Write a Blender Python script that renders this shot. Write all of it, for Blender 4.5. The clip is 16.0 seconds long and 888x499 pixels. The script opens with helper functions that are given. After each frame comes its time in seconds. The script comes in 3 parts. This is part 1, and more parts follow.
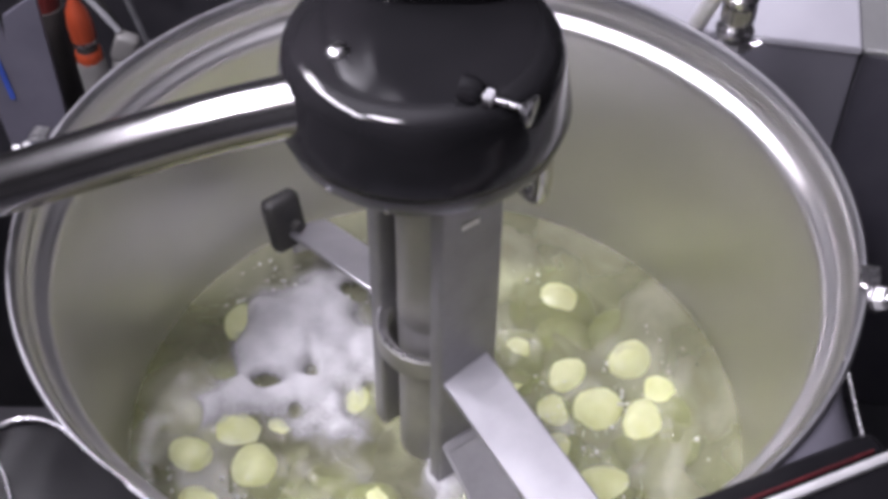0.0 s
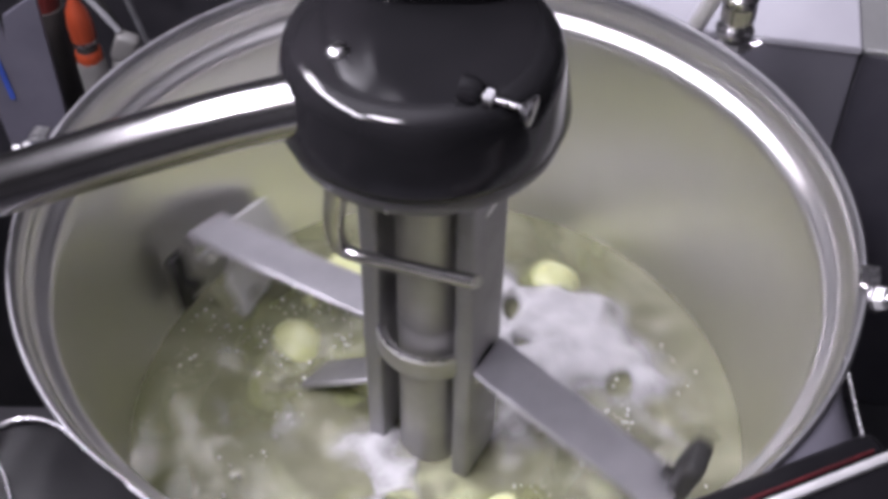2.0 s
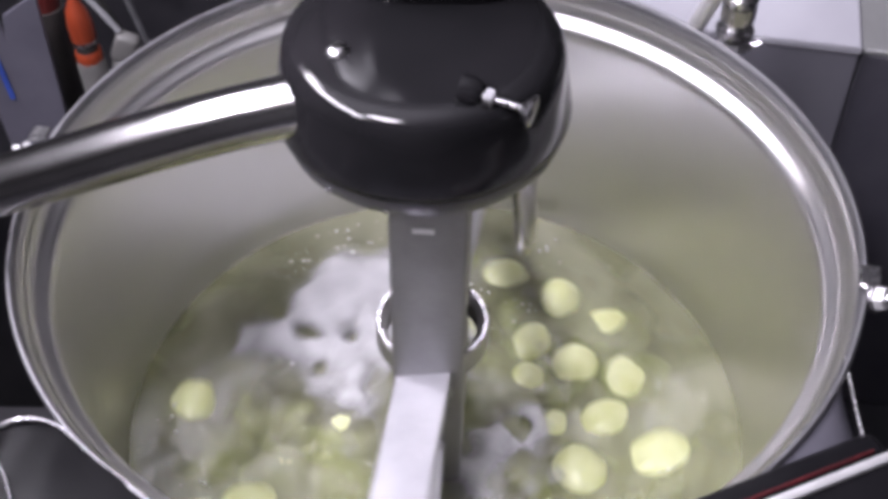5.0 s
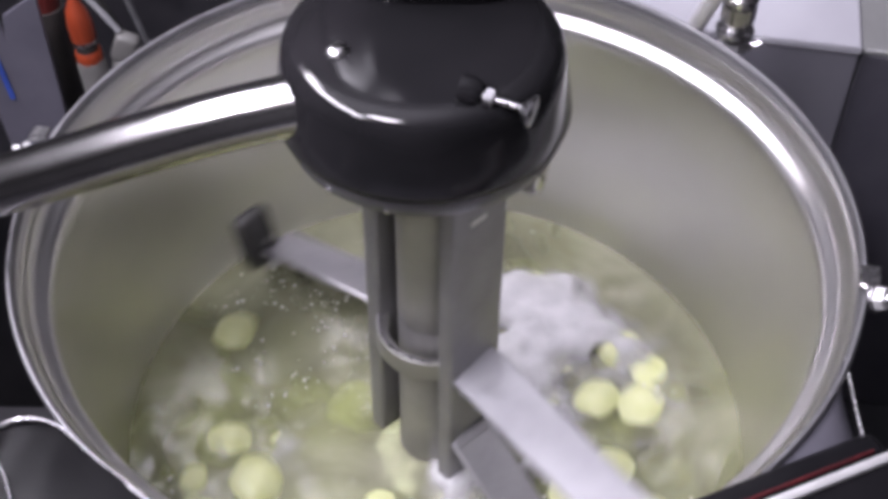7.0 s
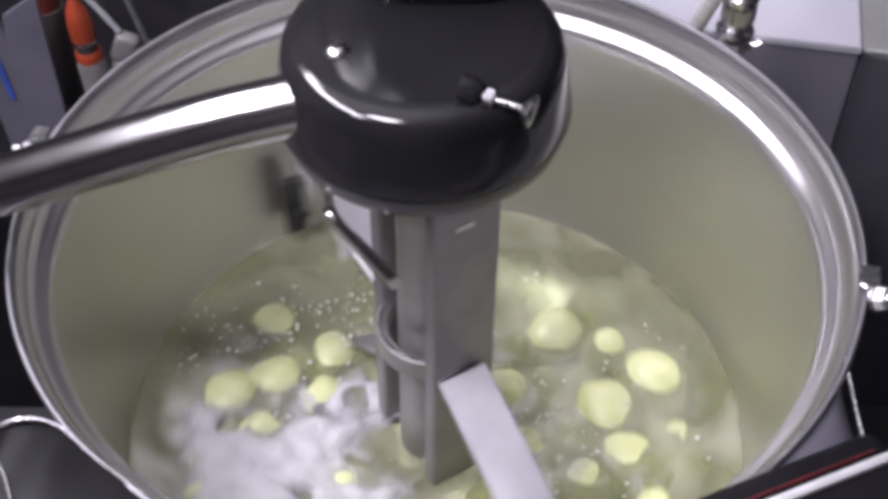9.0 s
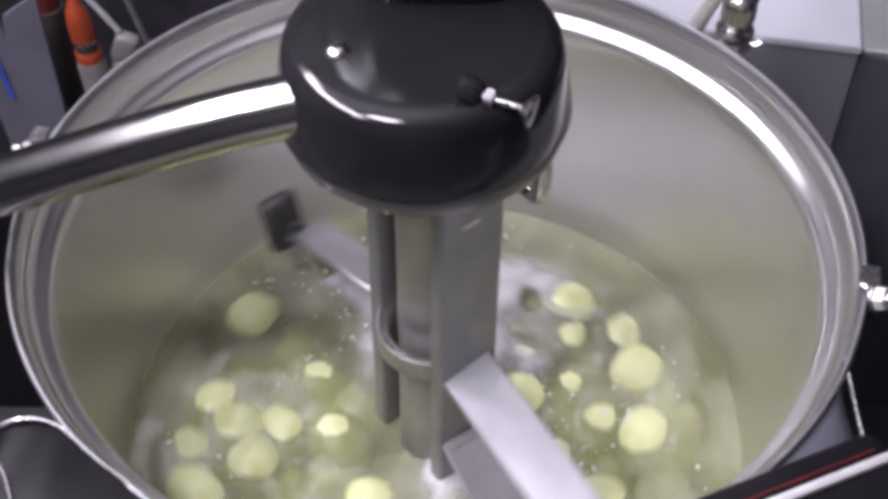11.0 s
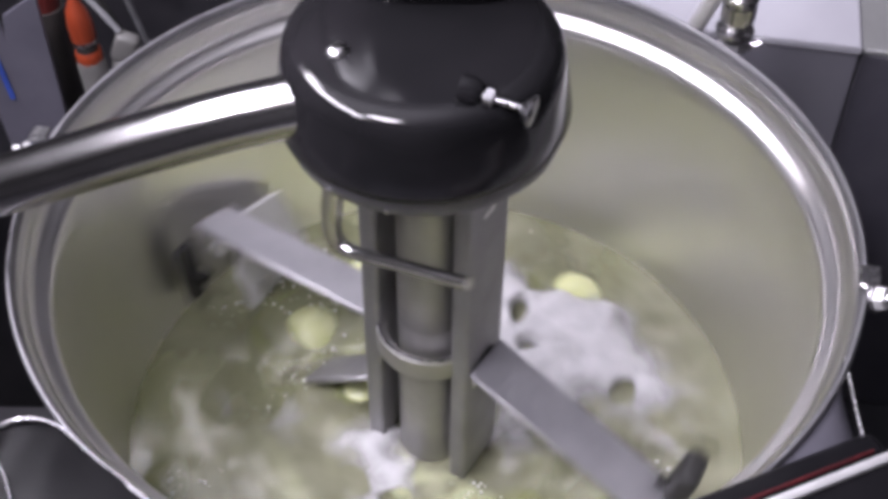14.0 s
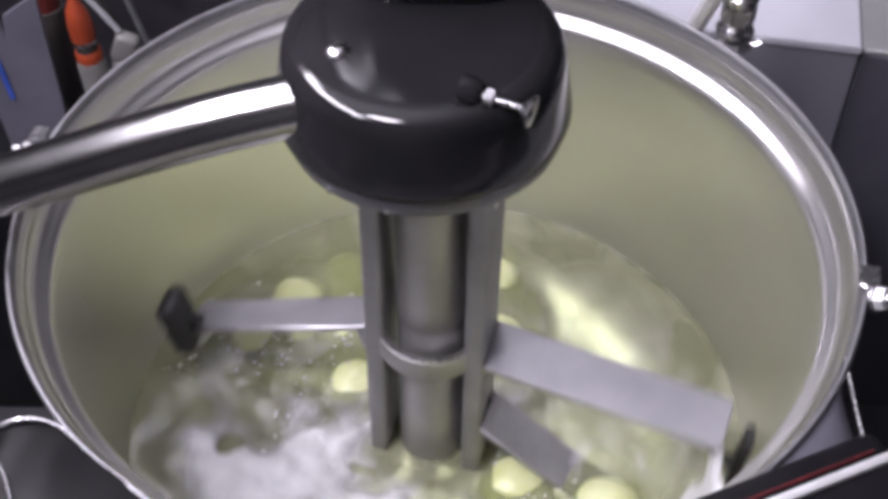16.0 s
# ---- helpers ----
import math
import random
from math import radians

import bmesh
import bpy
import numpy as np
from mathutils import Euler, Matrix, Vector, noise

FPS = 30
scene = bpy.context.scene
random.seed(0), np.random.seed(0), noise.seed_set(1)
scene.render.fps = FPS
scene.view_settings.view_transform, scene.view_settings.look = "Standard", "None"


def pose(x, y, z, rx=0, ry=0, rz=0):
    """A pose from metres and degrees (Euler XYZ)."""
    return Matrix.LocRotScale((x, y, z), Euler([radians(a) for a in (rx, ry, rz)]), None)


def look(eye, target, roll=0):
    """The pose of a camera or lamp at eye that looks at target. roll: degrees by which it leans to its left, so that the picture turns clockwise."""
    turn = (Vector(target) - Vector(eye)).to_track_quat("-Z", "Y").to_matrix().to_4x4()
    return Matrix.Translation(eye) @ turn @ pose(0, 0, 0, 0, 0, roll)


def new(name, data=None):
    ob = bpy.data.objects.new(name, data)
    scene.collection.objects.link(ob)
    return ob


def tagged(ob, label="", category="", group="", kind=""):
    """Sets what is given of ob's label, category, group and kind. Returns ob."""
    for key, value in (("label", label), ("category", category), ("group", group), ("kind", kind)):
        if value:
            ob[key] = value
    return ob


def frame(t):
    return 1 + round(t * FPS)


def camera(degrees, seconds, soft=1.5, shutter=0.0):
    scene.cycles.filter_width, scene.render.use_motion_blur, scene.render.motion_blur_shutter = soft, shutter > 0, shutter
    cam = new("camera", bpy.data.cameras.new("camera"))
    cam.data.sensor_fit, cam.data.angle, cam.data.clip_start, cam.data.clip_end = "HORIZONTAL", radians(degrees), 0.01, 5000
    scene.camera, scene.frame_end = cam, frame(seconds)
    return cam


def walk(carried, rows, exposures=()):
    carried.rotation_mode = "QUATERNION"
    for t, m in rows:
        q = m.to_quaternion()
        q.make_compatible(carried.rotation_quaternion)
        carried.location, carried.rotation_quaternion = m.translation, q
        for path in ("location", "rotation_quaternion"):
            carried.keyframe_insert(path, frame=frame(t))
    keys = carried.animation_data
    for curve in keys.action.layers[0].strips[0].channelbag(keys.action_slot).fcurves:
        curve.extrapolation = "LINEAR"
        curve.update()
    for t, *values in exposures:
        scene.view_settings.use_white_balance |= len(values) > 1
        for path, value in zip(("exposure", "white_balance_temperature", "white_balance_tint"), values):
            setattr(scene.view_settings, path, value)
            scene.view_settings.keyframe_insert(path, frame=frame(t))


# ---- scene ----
# ---- camera and its walk ----
EYE = Vector((0.0187, -0.8698, 0.8465))
AIM = EYE + Vector((-0.0044, 0.6921, -0.7218))
cam = camera(38.2, 16.0, soft=4.4, shutter=1.0)
walk(cam, [(0.0, look(EYE, AIM, 0.73)), (16.0, look(EYE, AIM, 0.73))],
     exposures=[(0.0, 0.0), (16.0, 0.0)])

# ---- world and lights ----
world = bpy.data.worlds.new("world")
scene.world = world
world.use_nodes = True
world.node_tree.nodes["Background"].inputs[0].default_value = (0.74, 0.72, 0.85, 1)
world.node_tree.nodes["Background"].inputs[1].default_value = 0.25

FLOOR_Z = -0.86
CEIL_Z = 1.75


def lamp(name, at, target, sx, sy, watts, colour=(1.0, 0.98, 0.97)):
    d = bpy.data.lights.new(name, "AREA")
    d.shape, d.size, d.size_y, d.energy, d.color = "RECTANGLE", sx, sy, watts, colour
    ob = new(name, d)
    ob.matrix_world = look(at, target)
    return ob


COOL = (0.92, 0.875, 1.0)
lamp("panel_lamp_left", (-1.40, -0.12, CEIL_Z - 0.06), (-0.3, -0.1, -0.1), 2.2, 0.36, 116, COOL)
lamp("panel_lamp_front", (-0.60, -0.72, CEIL_Z - 0.06), (0.0, 0.0, -0.1), 0.5, 0.30, 36, COOL)
lamp("panel_lamp_back", (-0.10, 1.50, CEIL_Z - 0.06), (0.0, 0.1, -0.1), 0.45, 0.14, 15, COOL)
# Unseen fill lamp, added to brighten the ceiling that the steel reflects.
lamp("ceiling_fill_uplight", (-0.45, 0.15, CEIL_Z - 0.50), (-0.45, 0.15, CEIL_Z), 1.4, 0.8, 16, COOL)


# ---- materials ----
def material(name):
    m = bpy.data.materials.new(name)
    m.use_nodes = True
    nt = m.node_tree
    return m, nt, nt.nodes["Principled BSDF"]


def noise_node(nt, scale, detail=4.0, coords="Object", stretch=(1, 1, 1)):
    tc = nt.nodes.new("ShaderNodeTexCoord")
    mp = nt.nodes.new("ShaderNodeMapping")
    mp.inputs["Scale"].default_value = stretch
    nt.links.new(tc.outputs[coords], mp.inputs["Vector"])
    n = nt.nodes.new("ShaderNodeTexNoise")
    n.inputs["Scale"].default_value, n.inputs["Detail"].default_value = scale, detail
    nt.links.new(mp.outputs[0], n.inputs["Vector"])
    return n


def ramp(nt, source, low, high, a=0.35, b=0.65):
    r = nt.nodes.new("ShaderNodeValToRGB")
    r.color_ramp.elements[0].position, r.color_ramp.elements[1].position = a, b
    r.color_ramp.elements[0].color, r.color_ramp.elements[1].color = (*low, 1), (*high, 1)
    nt.links.new(source, r.inputs[0])
    return r.outputs[0]


def span(nt, source, low, high):
    r = nt.nodes.new("ShaderNodeMapRange")
    r.inputs["From Min"].default_value, r.inputs["From Max"].default_value = 0.3, 0.7
    r.inputs["To Min"].default_value, r.inputs["To Max"].default_value = low, high
    nt.links.new(source, r.inputs["Value"])
    return r.outputs[0]


def bump(nt, bsdf, source, strength, distance=0.002):
    b = nt.nodes.new("ShaderNodeBump")
    b.inputs["Strength"].default_value, b.inputs["Distance"].default_value = strength, distance
    nt.links.new(source, b.inputs["Height"])
    nt.links.new(b.outputs[0], bsdf.inputs["Normal"])


def surface(name, low, high, rough=(0.4, 0.5), metal=0.0, scale=20.0, fine=200.0, relief=0.1, stretch=(1, 1, 1), spec=0.5):
    m, nt, p = material(name)
    big, small = noise_node(nt, scale), noise_node(nt, fine, 3.0, "Object", stretch)
    nt.links.new(ramp(nt, big.outputs["Fac"], low, high), p.inputs["Base Color"])
    p.inputs["Metallic"].default_value = metal
    p.inputs["Specular IOR Level"].default_value = spec
    nt.links.new(span(nt, small.outputs["Fac"], *rough), p.inputs["Roughness"])
    if relief:
        bump(nt, p, small.outputs["Fac"], relief, 0.0006)
    return m


M_BOWL = surface("brushed_bowl_steel", (0.75, 0.74, 0.735), (0.79, 0.78, 0.775), (0.32, 0.35), 0.97, 5.0, 26.0, 0.0, (0.2, 0.2, 5))
def brushed(mat, amount):
    """Turned marks that run round the kettle's axis."""
    nt = mat.node_tree
    p = nt.nodes["Principled BSDF"]
    tan = nt.nodes.new("ShaderNodeTangent")
    tan.direction_type, tan.axis = "RADIAL", "Z"
    p.inputs["Anisotropic"].default_value = amount
    nt.links.new(tan.outputs[0], p.inputs["Tangent"])


brushed(M_BOWL, 0.45)
M_LIP = surface("brushed_lip_steel", (0.62, 0.61, 0.615), (0.70, 0.69, 0.695), (0.24, 0.30), 1.0, 9.0, 60.0, 0.0)
brushed(M_LIP, 0.4)
M_BEAD = surface("satin_bead_steel", (0.24, 0.236, 0.25), (0.31, 0.305, 0.32), (0.50, 0.58), 1.0, 12.0, 80.0, 0.0)
M_TUBE = surface("polished_tube_steel", (0.52, 0.51, 0.51), (0.60, 0.59, 0.59), (0.15, 0.20), 1.0, 12.0, 150.0, 0.01, (1, 9, 9))
M_ROTOR = surface("satin_rotor_steel", (0.39, 0.385, 0.405), (0.47, 0.465, 0.485), (0.42, 0.52), 1.0, 14.0, 180.0, 0.08)
M_UPRIGHT = surface("dull_upright_steel", (0.31, 0.305, 0.315), (0.38, 0.375, 0.385), (0.54, 0.64), 1.0, 14.0, 150.0, 0.06, (1, 1, 4))
M_SHAFT = surface("dull_shaft_steel", (0.36, 0.355, 0.35), (0.45, 0.44, 0.43), (0.48, 0.58), 1.0, 14.0, 120.0, 0.08, (1, 1, 6))
M_COLLAR = surface("dark_collar_plastic", (0.05, 0.05, 0.053), (0.075, 0.073, 0.077), (0.38, 0.5), 0.0, 15.0, 220.0, 0.08)
M_BLACK = surface("black_gloss_enamel", (0.009, 0.009, 0.010), (0.016, 0.015, 0.017), (0.11, 0.16), 0.0, 8.0, 90.0, 0.03)
M_FLANGE = surface("grey_flange_metal", (0.11, 0.105, 0.13), (0.155, 0.15, 0.175), (0.32, 0.42), 0.4, 20.0, 150.0, 0.06)
M_RUBBER = surface("black_rubber", (0.012, 0.012, 0.012), (0.022, 0.021, 0.020), (0.5, 0.65), 0.0, 30.0, 200.0, 0.15)
M_PTFE = surface("white_ptfe", (0.52, 0.52, 0.52), (0.60, 0.60, 0.595), (0.42, 0.55), 0.0, 16.0, 150.0, 0.06)
M_CHROME = surface("bright_chrome", (0.58, 0.575, 0.585), (0.68, 0.67, 0.68), (0.22, 0.30), 1.0, 30.0, 200.0, 0.02)
M_STRIP = surface("bright_strip_steel", (0.78, 0.77, 0.78), (0.86, 0.85, 0.86), (0.40, 0.5), 0.6, 30.0, 200.0, 0.02)
M_BOLT = surface("grey_bolt_steel", (0.28, 0.275, 0.29), (0.40, 0.395, 0.41), (0.24, 0.34), 1.0, 40.0, 200.0, 0.04)
M_COWL = surface("dark_cowl_steel", (0.10, 0.096, 0.12), (0.14, 0.135, 0.16), (0.40, 0.52), 0.3, 7.0, 160.0, 0.06)
M_BOXBLACK = surface("black_box_paint", (0.005, 0.0048, 0.006), (0.009, 0.0085, 0.010), (0.30, 0.42), 0.0, 10.0, 150.0, 0.02, (1, 1, 1), 0.16)
# Red reflection on the control box, put into a colour of its own.
M_RED = surface("red_reflection", (0.06, 0.006, 0.009), (0.09, 0.008, 0.011), (0.35, 0.45), 0.0, 30.0, 200.0, 0.05)
M_FLOOR = surface("dark_floor_tile", (0.018, 0.018, 0.021), (0.034, 0.033, 0.037), (0.35, 0.55), 0.0, 4.0, 60.0, 0.12)
M_WALL = surface("dark_wall_paint", (0.045, 0.044, 0.047), (0.065, 0.064, 0.068), (0.6, 0.75), 0.0, 3.0, 60.0, 0.08)
M_CEIL = surface("white_ceiling_paint", (0.58, 0.575, 0.59), (0.66, 0.655, 0.67), (0.7, 0.8), 0.0, 3.0, 60.0, 0.05)
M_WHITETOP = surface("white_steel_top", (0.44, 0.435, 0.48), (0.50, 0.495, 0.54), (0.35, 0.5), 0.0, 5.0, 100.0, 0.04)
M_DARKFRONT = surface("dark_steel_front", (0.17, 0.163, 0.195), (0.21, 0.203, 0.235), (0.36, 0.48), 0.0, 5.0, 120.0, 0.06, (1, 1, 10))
M_CABTOP = surface("dull_grey_top", (0.20, 0.20, 0.20), (0.26, 0.26, 0.26), (0.5, 0.65), 0.0, 5.0, 100.0, 0.05)
M_BOARD = surface("grey_film_board", (0.075, 0.072, 0.092), (0.105, 0.10, 0.125), (0.4, 0.55), 0.0, 10.0, 90.0, 0.10)
M_INK = surface("blue_marker_ink", (0.02, 0.05, 0.26), (0.03, 0.07, 0.34), (0.45, 0.55), 0.0, 40.0, 200.0, 0.05)
M_ORANGE = surface("orange_plastic", (0.19, 0.027, 0.009), (0.25, 0.037, 0.012), (0.35, 0.5), 0.0, 20.0, 150.0, 0.06)
M_CAN = surface("dark_can_paint", (0.030, 0.027, 0.026), (0.045, 0.040, 0.038), (0.4, 0.55), 0.0, 20.0, 150.0, 0.06)
M_REDCAN = surface("dull_red_paint", (0.06, 0.008, 0.007), (0.09, 0.012, 0.010), (0.4, 0.55), 0.0, 20.0, 150.0, 0.06)
M_WHITEPL = surface("off_white_plastic", (0.095, 0.092, 0.088), (0.135, 0.132, 0.127), (0.4, 0.55), 0.0, 20.0, 150.0, 0.06)
M_CABLE = surface("grey_cable_sheath", (0.17, 0.17, 0.18), (0.23, 0.23, 0.24), (0.45, 0.6), 0.0, 40.0, 200.0, 0.05)


def potato_material():
    m, nt, p = material("peeled_potato_flesh")
    big, small = noise_node(nt, 26.0), noise_node(nt, 150.0)
    info = nt.nodes.new("ShaderNodeObjectInfo")
    col = ramp(nt, big.outputs["Fac"], (0.52, 0.55, 0.25), (0.64, 0.67, 0.39))
    hsv = nt.nodes.new("ShaderNodeHueSaturation")
    nt.links.new(col, hsv.inputs["Color"])
    v = nt.nodes.new("ShaderNodeMapRange")
    v.inputs["To Min"].default_value, v.inputs["To Max"].default_value = 0.82, 1.08
    nt.links.new(info.outputs["Random"], v.inputs["Value"])
    nt.links.new(v.outputs[0], hsv.inputs["Value"])
    nt.links.new(hsv.outputs[0], p.inputs["Base Color"])
    p.inputs["Subsurface Weight"].default_value = 0.25
    p.inputs["Subsurface Radius"].default_value = (0.008, 0.007, 0.003)
    p.inputs["Subsurface Scale"].default_value = 0.6
    nt.links.new(span(nt, small.outputs["Fac"], 0.28, 0.46), p.inputs["Roughness"])
    bump(nt, p, small.outputs["Fac"], 0.05, 0.001)
    return m


def water_material():
    m, nt, p = material("cloudy_cooking_water")
    a, b = noise_node(nt, 9.0, 5.0), noise_node(nt, 34.0, 6.0)
    nt.links.new(ramp(nt, a.outputs["Fac"], (0.235, 0.238, 0.145), (0.33, 0.33, 0.235)), p.inputs["Base Color"])
    p.inputs["Roughness"].default_value = 0.13
    p.inputs["IOR"].default_value = 1.33
    a.inputs["Distortion"].default_value = 0.6
    bump(nt, p, b.outputs["Fac"], 0.35, 0.008)
    clear = nt.nodes.new("ShaderNodeBsdfTransparent")
    clear.inputs[0].default_value = (0.78, 0.82, 0.62, 1)
    mix = nt.nodes.new("ShaderNodeMixShader")
    nt.links.new(span(nt, a.outputs["Fac"], 0.40, 0.72), mix.inputs[0])
    nt.links.new(clear.outputs[0], mix.inputs[1])
    nt.links.new(p.outputs[0], mix.inputs[2])
    nt.links.new(mix.outputs[0], nt.nodes["Material Output"].inputs["Surface"])
    return m


M_POTATO = potato_material()
M_WATER = water_material()
def foam_material():
    """White foam; the thickness stored on the mesh says where it thins out to a lacy film."""
    m, nt, p = material("white_starch_foam")
    big, small = noise_node(nt, 40.0), noise_node(nt, 220.0, 5.0)
    nt.links.new(ramp(nt, big.outputs["Fac"], (0.45, 0.445, 0.455), (0.54, 0.535, 0.545)), p.inputs["Base Color"])
    p.inputs["Roughness"].default_value = 0.6
    bump(nt, p, small.outputs["Fac"], 0.35, 0.0015)
    at = nt.nodes.new("ShaderNodeAttribute")
    at.attribute_name = "thickness"
    add = nt.nodes.new("ShaderNodeMath")
    add.operation = "ADD"
    wob = nt.nodes.new("ShaderNodeMapRange")
    wob.inputs["To Min"].default_value, wob.inputs["To Max"].default_value = -0.32, 0.26
    nt.links.new(small.outputs["Fac"], wob.inputs["Value"])
    nt.links.new(at.outputs["Fac"], add.inputs[0])
    nt.links.new(wob.outputs[0], add.inputs[1])
    edge = nt.nodes.new("ShaderNodeMapRange")
    edge.interpolation_type = "SMOOTHSTEP"
    edge.inputs["From Min"].default_value, edge.inputs["From Max"].default_value = -0.75, 0.55
    edge.inputs["To Max"].default_value = 0.86
    nt.links.new(add.outputs[0], edge.inputs["Value"])
    clear = nt.nodes.new("ShaderNodeBsdfTransparent")
    mix = nt.nodes.new("ShaderNodeMixShader")
    nt.links.new(edge.outputs[0], mix.inputs[0])
    nt.links.new(clear.outputs[0], mix.inputs[1])
    nt.links.new(p.outputs[0], mix.inputs[2])
    nt.links.new(mix.outputs[0], nt.nodes["Material Output"].inputs["Surface"])
    return m


M_FOAM = foam_material()
M_BUBBLE = surface("clear_bubble_film", (0.55, 0.56, 0.50), (0.75, 0.75, 0.70), (0.05, 0.10), 0.0, 30.0, 200.0, 0.0)


# ---- mesh tools ----
def mesh_from(name, bm, mat, smooth=True):
    me = bpy.data.meshes.new(name)
    bmesh.ops.recalc_face_normals(bm, faces=bm.faces)
    bm.to_mesh(me)
    bm.free()
    me.materials.append(mat)
    for poly in me.polygons:
        poly.use_smooth = smooth
    if smooth:
        me.set_sharp_from_angle(angle=radians(38))
    return me


def part(name, bm, mat, parent=None, label="", smooth=True, m=None):
    ob = new(name, mesh_from(name, bm, mat, smooth))
    if parent is not None:
        ob.parent = parent
    if m is not None:
        ob.matrix_local = m
    if label:
        tagged(ob, label)
    return ob


def thing(name, label, category, at=(0, 0, 0), group=""):
    ob = new(name)
    ob.empty_display_size = 0.05
    ob.location = at
    return tagged(ob, label, category, group)


def lathe(profile, n=96, a0=0.0, a1=360.0, close=False):
    """Spin (r, z) pairs about z; with close the profile is a closed loop."""
    bm = bmesh.new()
    full = abs(a1 - a0) >= 360
    count = n if full else n + 1
    rings = []
    for i in range(count):
        a = radians(a0 + (a1 - a0) * i / n)
        rings.append([bm.verts.new((r * math.cos(a), r * math.sin(a), z)) for r, z in profile])
    k = len(profile)
    for i in range(n):
        p, q = rings[i], rings[(i + 1) % count]
        for j in range(k if close else k - 1):
            l = (j + 1) % k
            bm.faces.new((p[j], q[j], q[l], p[l]))
    if close and not full:
        bm.faces.new(rings[0])
        bm.faces.new(rings[-1][::-1])
    bmesh.ops.remove_doubles(bm, verts=bm.verts, dist=1e-6)
    return bm


def box(sx, sy, sz, bevel=0.0, segments=2, m=None):
    bm = bmesh.new()
    bmesh.ops.create_cube(bm, size=1.0, matrix=Matrix.Diagonal((sx, sy, sz, 1)))
    if bevel:
        bmesh.ops.bevel(bm, geom=bm.edges[:], offset=bevel, segments=segments, affect="EDGES", profile=0.5)
    if m is not None:
        bmesh.ops.transform(bm, matrix=m, verts=bm.verts)
    return bm


def pipe(points, radius, n=20, caps=True):
    """A round bar along points; radius may be one number or one for each point."""
    bm = bmesh.new()
    pts = [Vector(p) for p in points]
    radii = radius if isinstance(radius, (list, tuple)) else [radius] * len(pts)
    side, rings = None, []
    for i, p in enumerate(pts):
        d = (pts[min(i + 1, len(pts) - 1)] - pts[max(i - 1, 0)]).normalized()
        if side is None:
            side = d.orthogonal().normalized()
        side = (side - d * side.dot(d)).normalized()
        up = d.cross(side)
        rings.append([bm.verts.new(p + radii[i] * (math.cos(2 * math.pi * k / n) * side + math.sin(2 * math.pi * k / n) * up)) for k in range(n)])
    for a, b in zip(rings, rings[1:]):
        for k in range(n):
            bm.faces.new((a[k], a[(k + 1) % n], b[(k + 1) % n], b[k]))
    if caps:
        bm.faces.new(rings[0][::-1])
        bm.faces.new(rings[-1])
    return bm


def plate(outline, thick, bevel=0.0015):
    """A flat plate in the xz plane with that outline, centred on y = 0."""
    bm = bmesh.new()
    front = [bm.verts.new((x, -thick / 2, z)) for x, z in outline]
    back = [bm.verts.new((x, thick / 2, z)) for x, z in outline]
    n = len(outline)
    bm.faces.new(front)
    bm.faces.new(back[::-1])
    for i in range(n):
        bm.faces.new((front[i], back[i], back[(i + 1) % n], front[(i + 1) % n]))
    if bevel:
        bmesh.ops.recalc_face_normals(bm, faces=bm.faces)
        bmesh.ops.bevel(bm, geom=bm.edges[:], offset=bevel, segments=1, affect="EDGES")
    return bm


def hex_bar(radius, length, bevel=0.001):
    bm = bmesh.new()
    bmesh.ops.create_cone(bm, cap_ends=True, segments=6, radius1=radius, radius2=radius, depth=length)
    bmesh.ops.bevel(bm, geom=bm.edges[:], offset=bevel, segments=2, affect="EDGES")
    return bm


def smooth_path(points, steps=8):
    """Catmull-Rom through the points."""
    p = [Vector(v) for v in points]
    p = [p[0] * 2 - p[1]] + p + [p[-1] * 2 - p[-2]]
    out = []
    for i in range(1, len(p) - 2):
        for s in range(steps):
            t = s / steps
            out.append(0.5 * (2 * p[i] + (p[i + 1] - p[i - 1]) * t + (2 * p[i - 1] - 5 * p[i] + 4 * p[i + 1] - p[i + 2]) * t * t
                              + (3 * p[i] - p[i - 1] - 3 * p[i + 1] + p[i + 2]) * t ** 3))
    out.append(p[-2])
    return out


def aim_z(at, direction):
    """A pose at that place whose z axis points along direction."""
    return Matrix.Translation(at) @ Vector(direction).to_track_quat("Z", "Y").to_matrix().to_4x4()


# ---- room ----
def slab(name, x0, x1, y0, y1, z0, z1, mat):
    ob = part(name, box(x1 - x0, y1 - y0, z1 - z0), mat, smooth=False)
    ob.location = ((x0 + x1) / 2, (y0 + y1) / 2, (z0 + z1) / 2)
    return tagged(ob, kind="structure")


slab("floor", -2.5, 2.5, -2.5, 2.5, FLOOR_Z - 0.1, FLOOR_Z, M_FLOOR)
slab("ceiling", -2.5, 2.5, -2.5, 2.5, CEIL_Z, CEIL_Z + 0.1, M_CEIL)
slab("wall_north", -2.5, 2.5, 2.5, 2.62, FLOOR_Z, CEIL_Z, M_WALL)
slab("wall_south", -2.5, 2.5, -2.62, -2.5, FLOOR_Z, CEIL_Z, M_WALL)
slab("wall_east", 2.5, 2.62, -2.62, 2.62, FLOOR_Z, CEIL_Z, M_WALL)
slab("wall_west", -2.62, -2.5, -2.62, 2.62, FLOOR_Z, CEIL_Z, M_WALL)

# ---- kettle ----
KX, KY = 0.0068, 0.011
WATER_Z = -0.345
WATER_R = 0.343


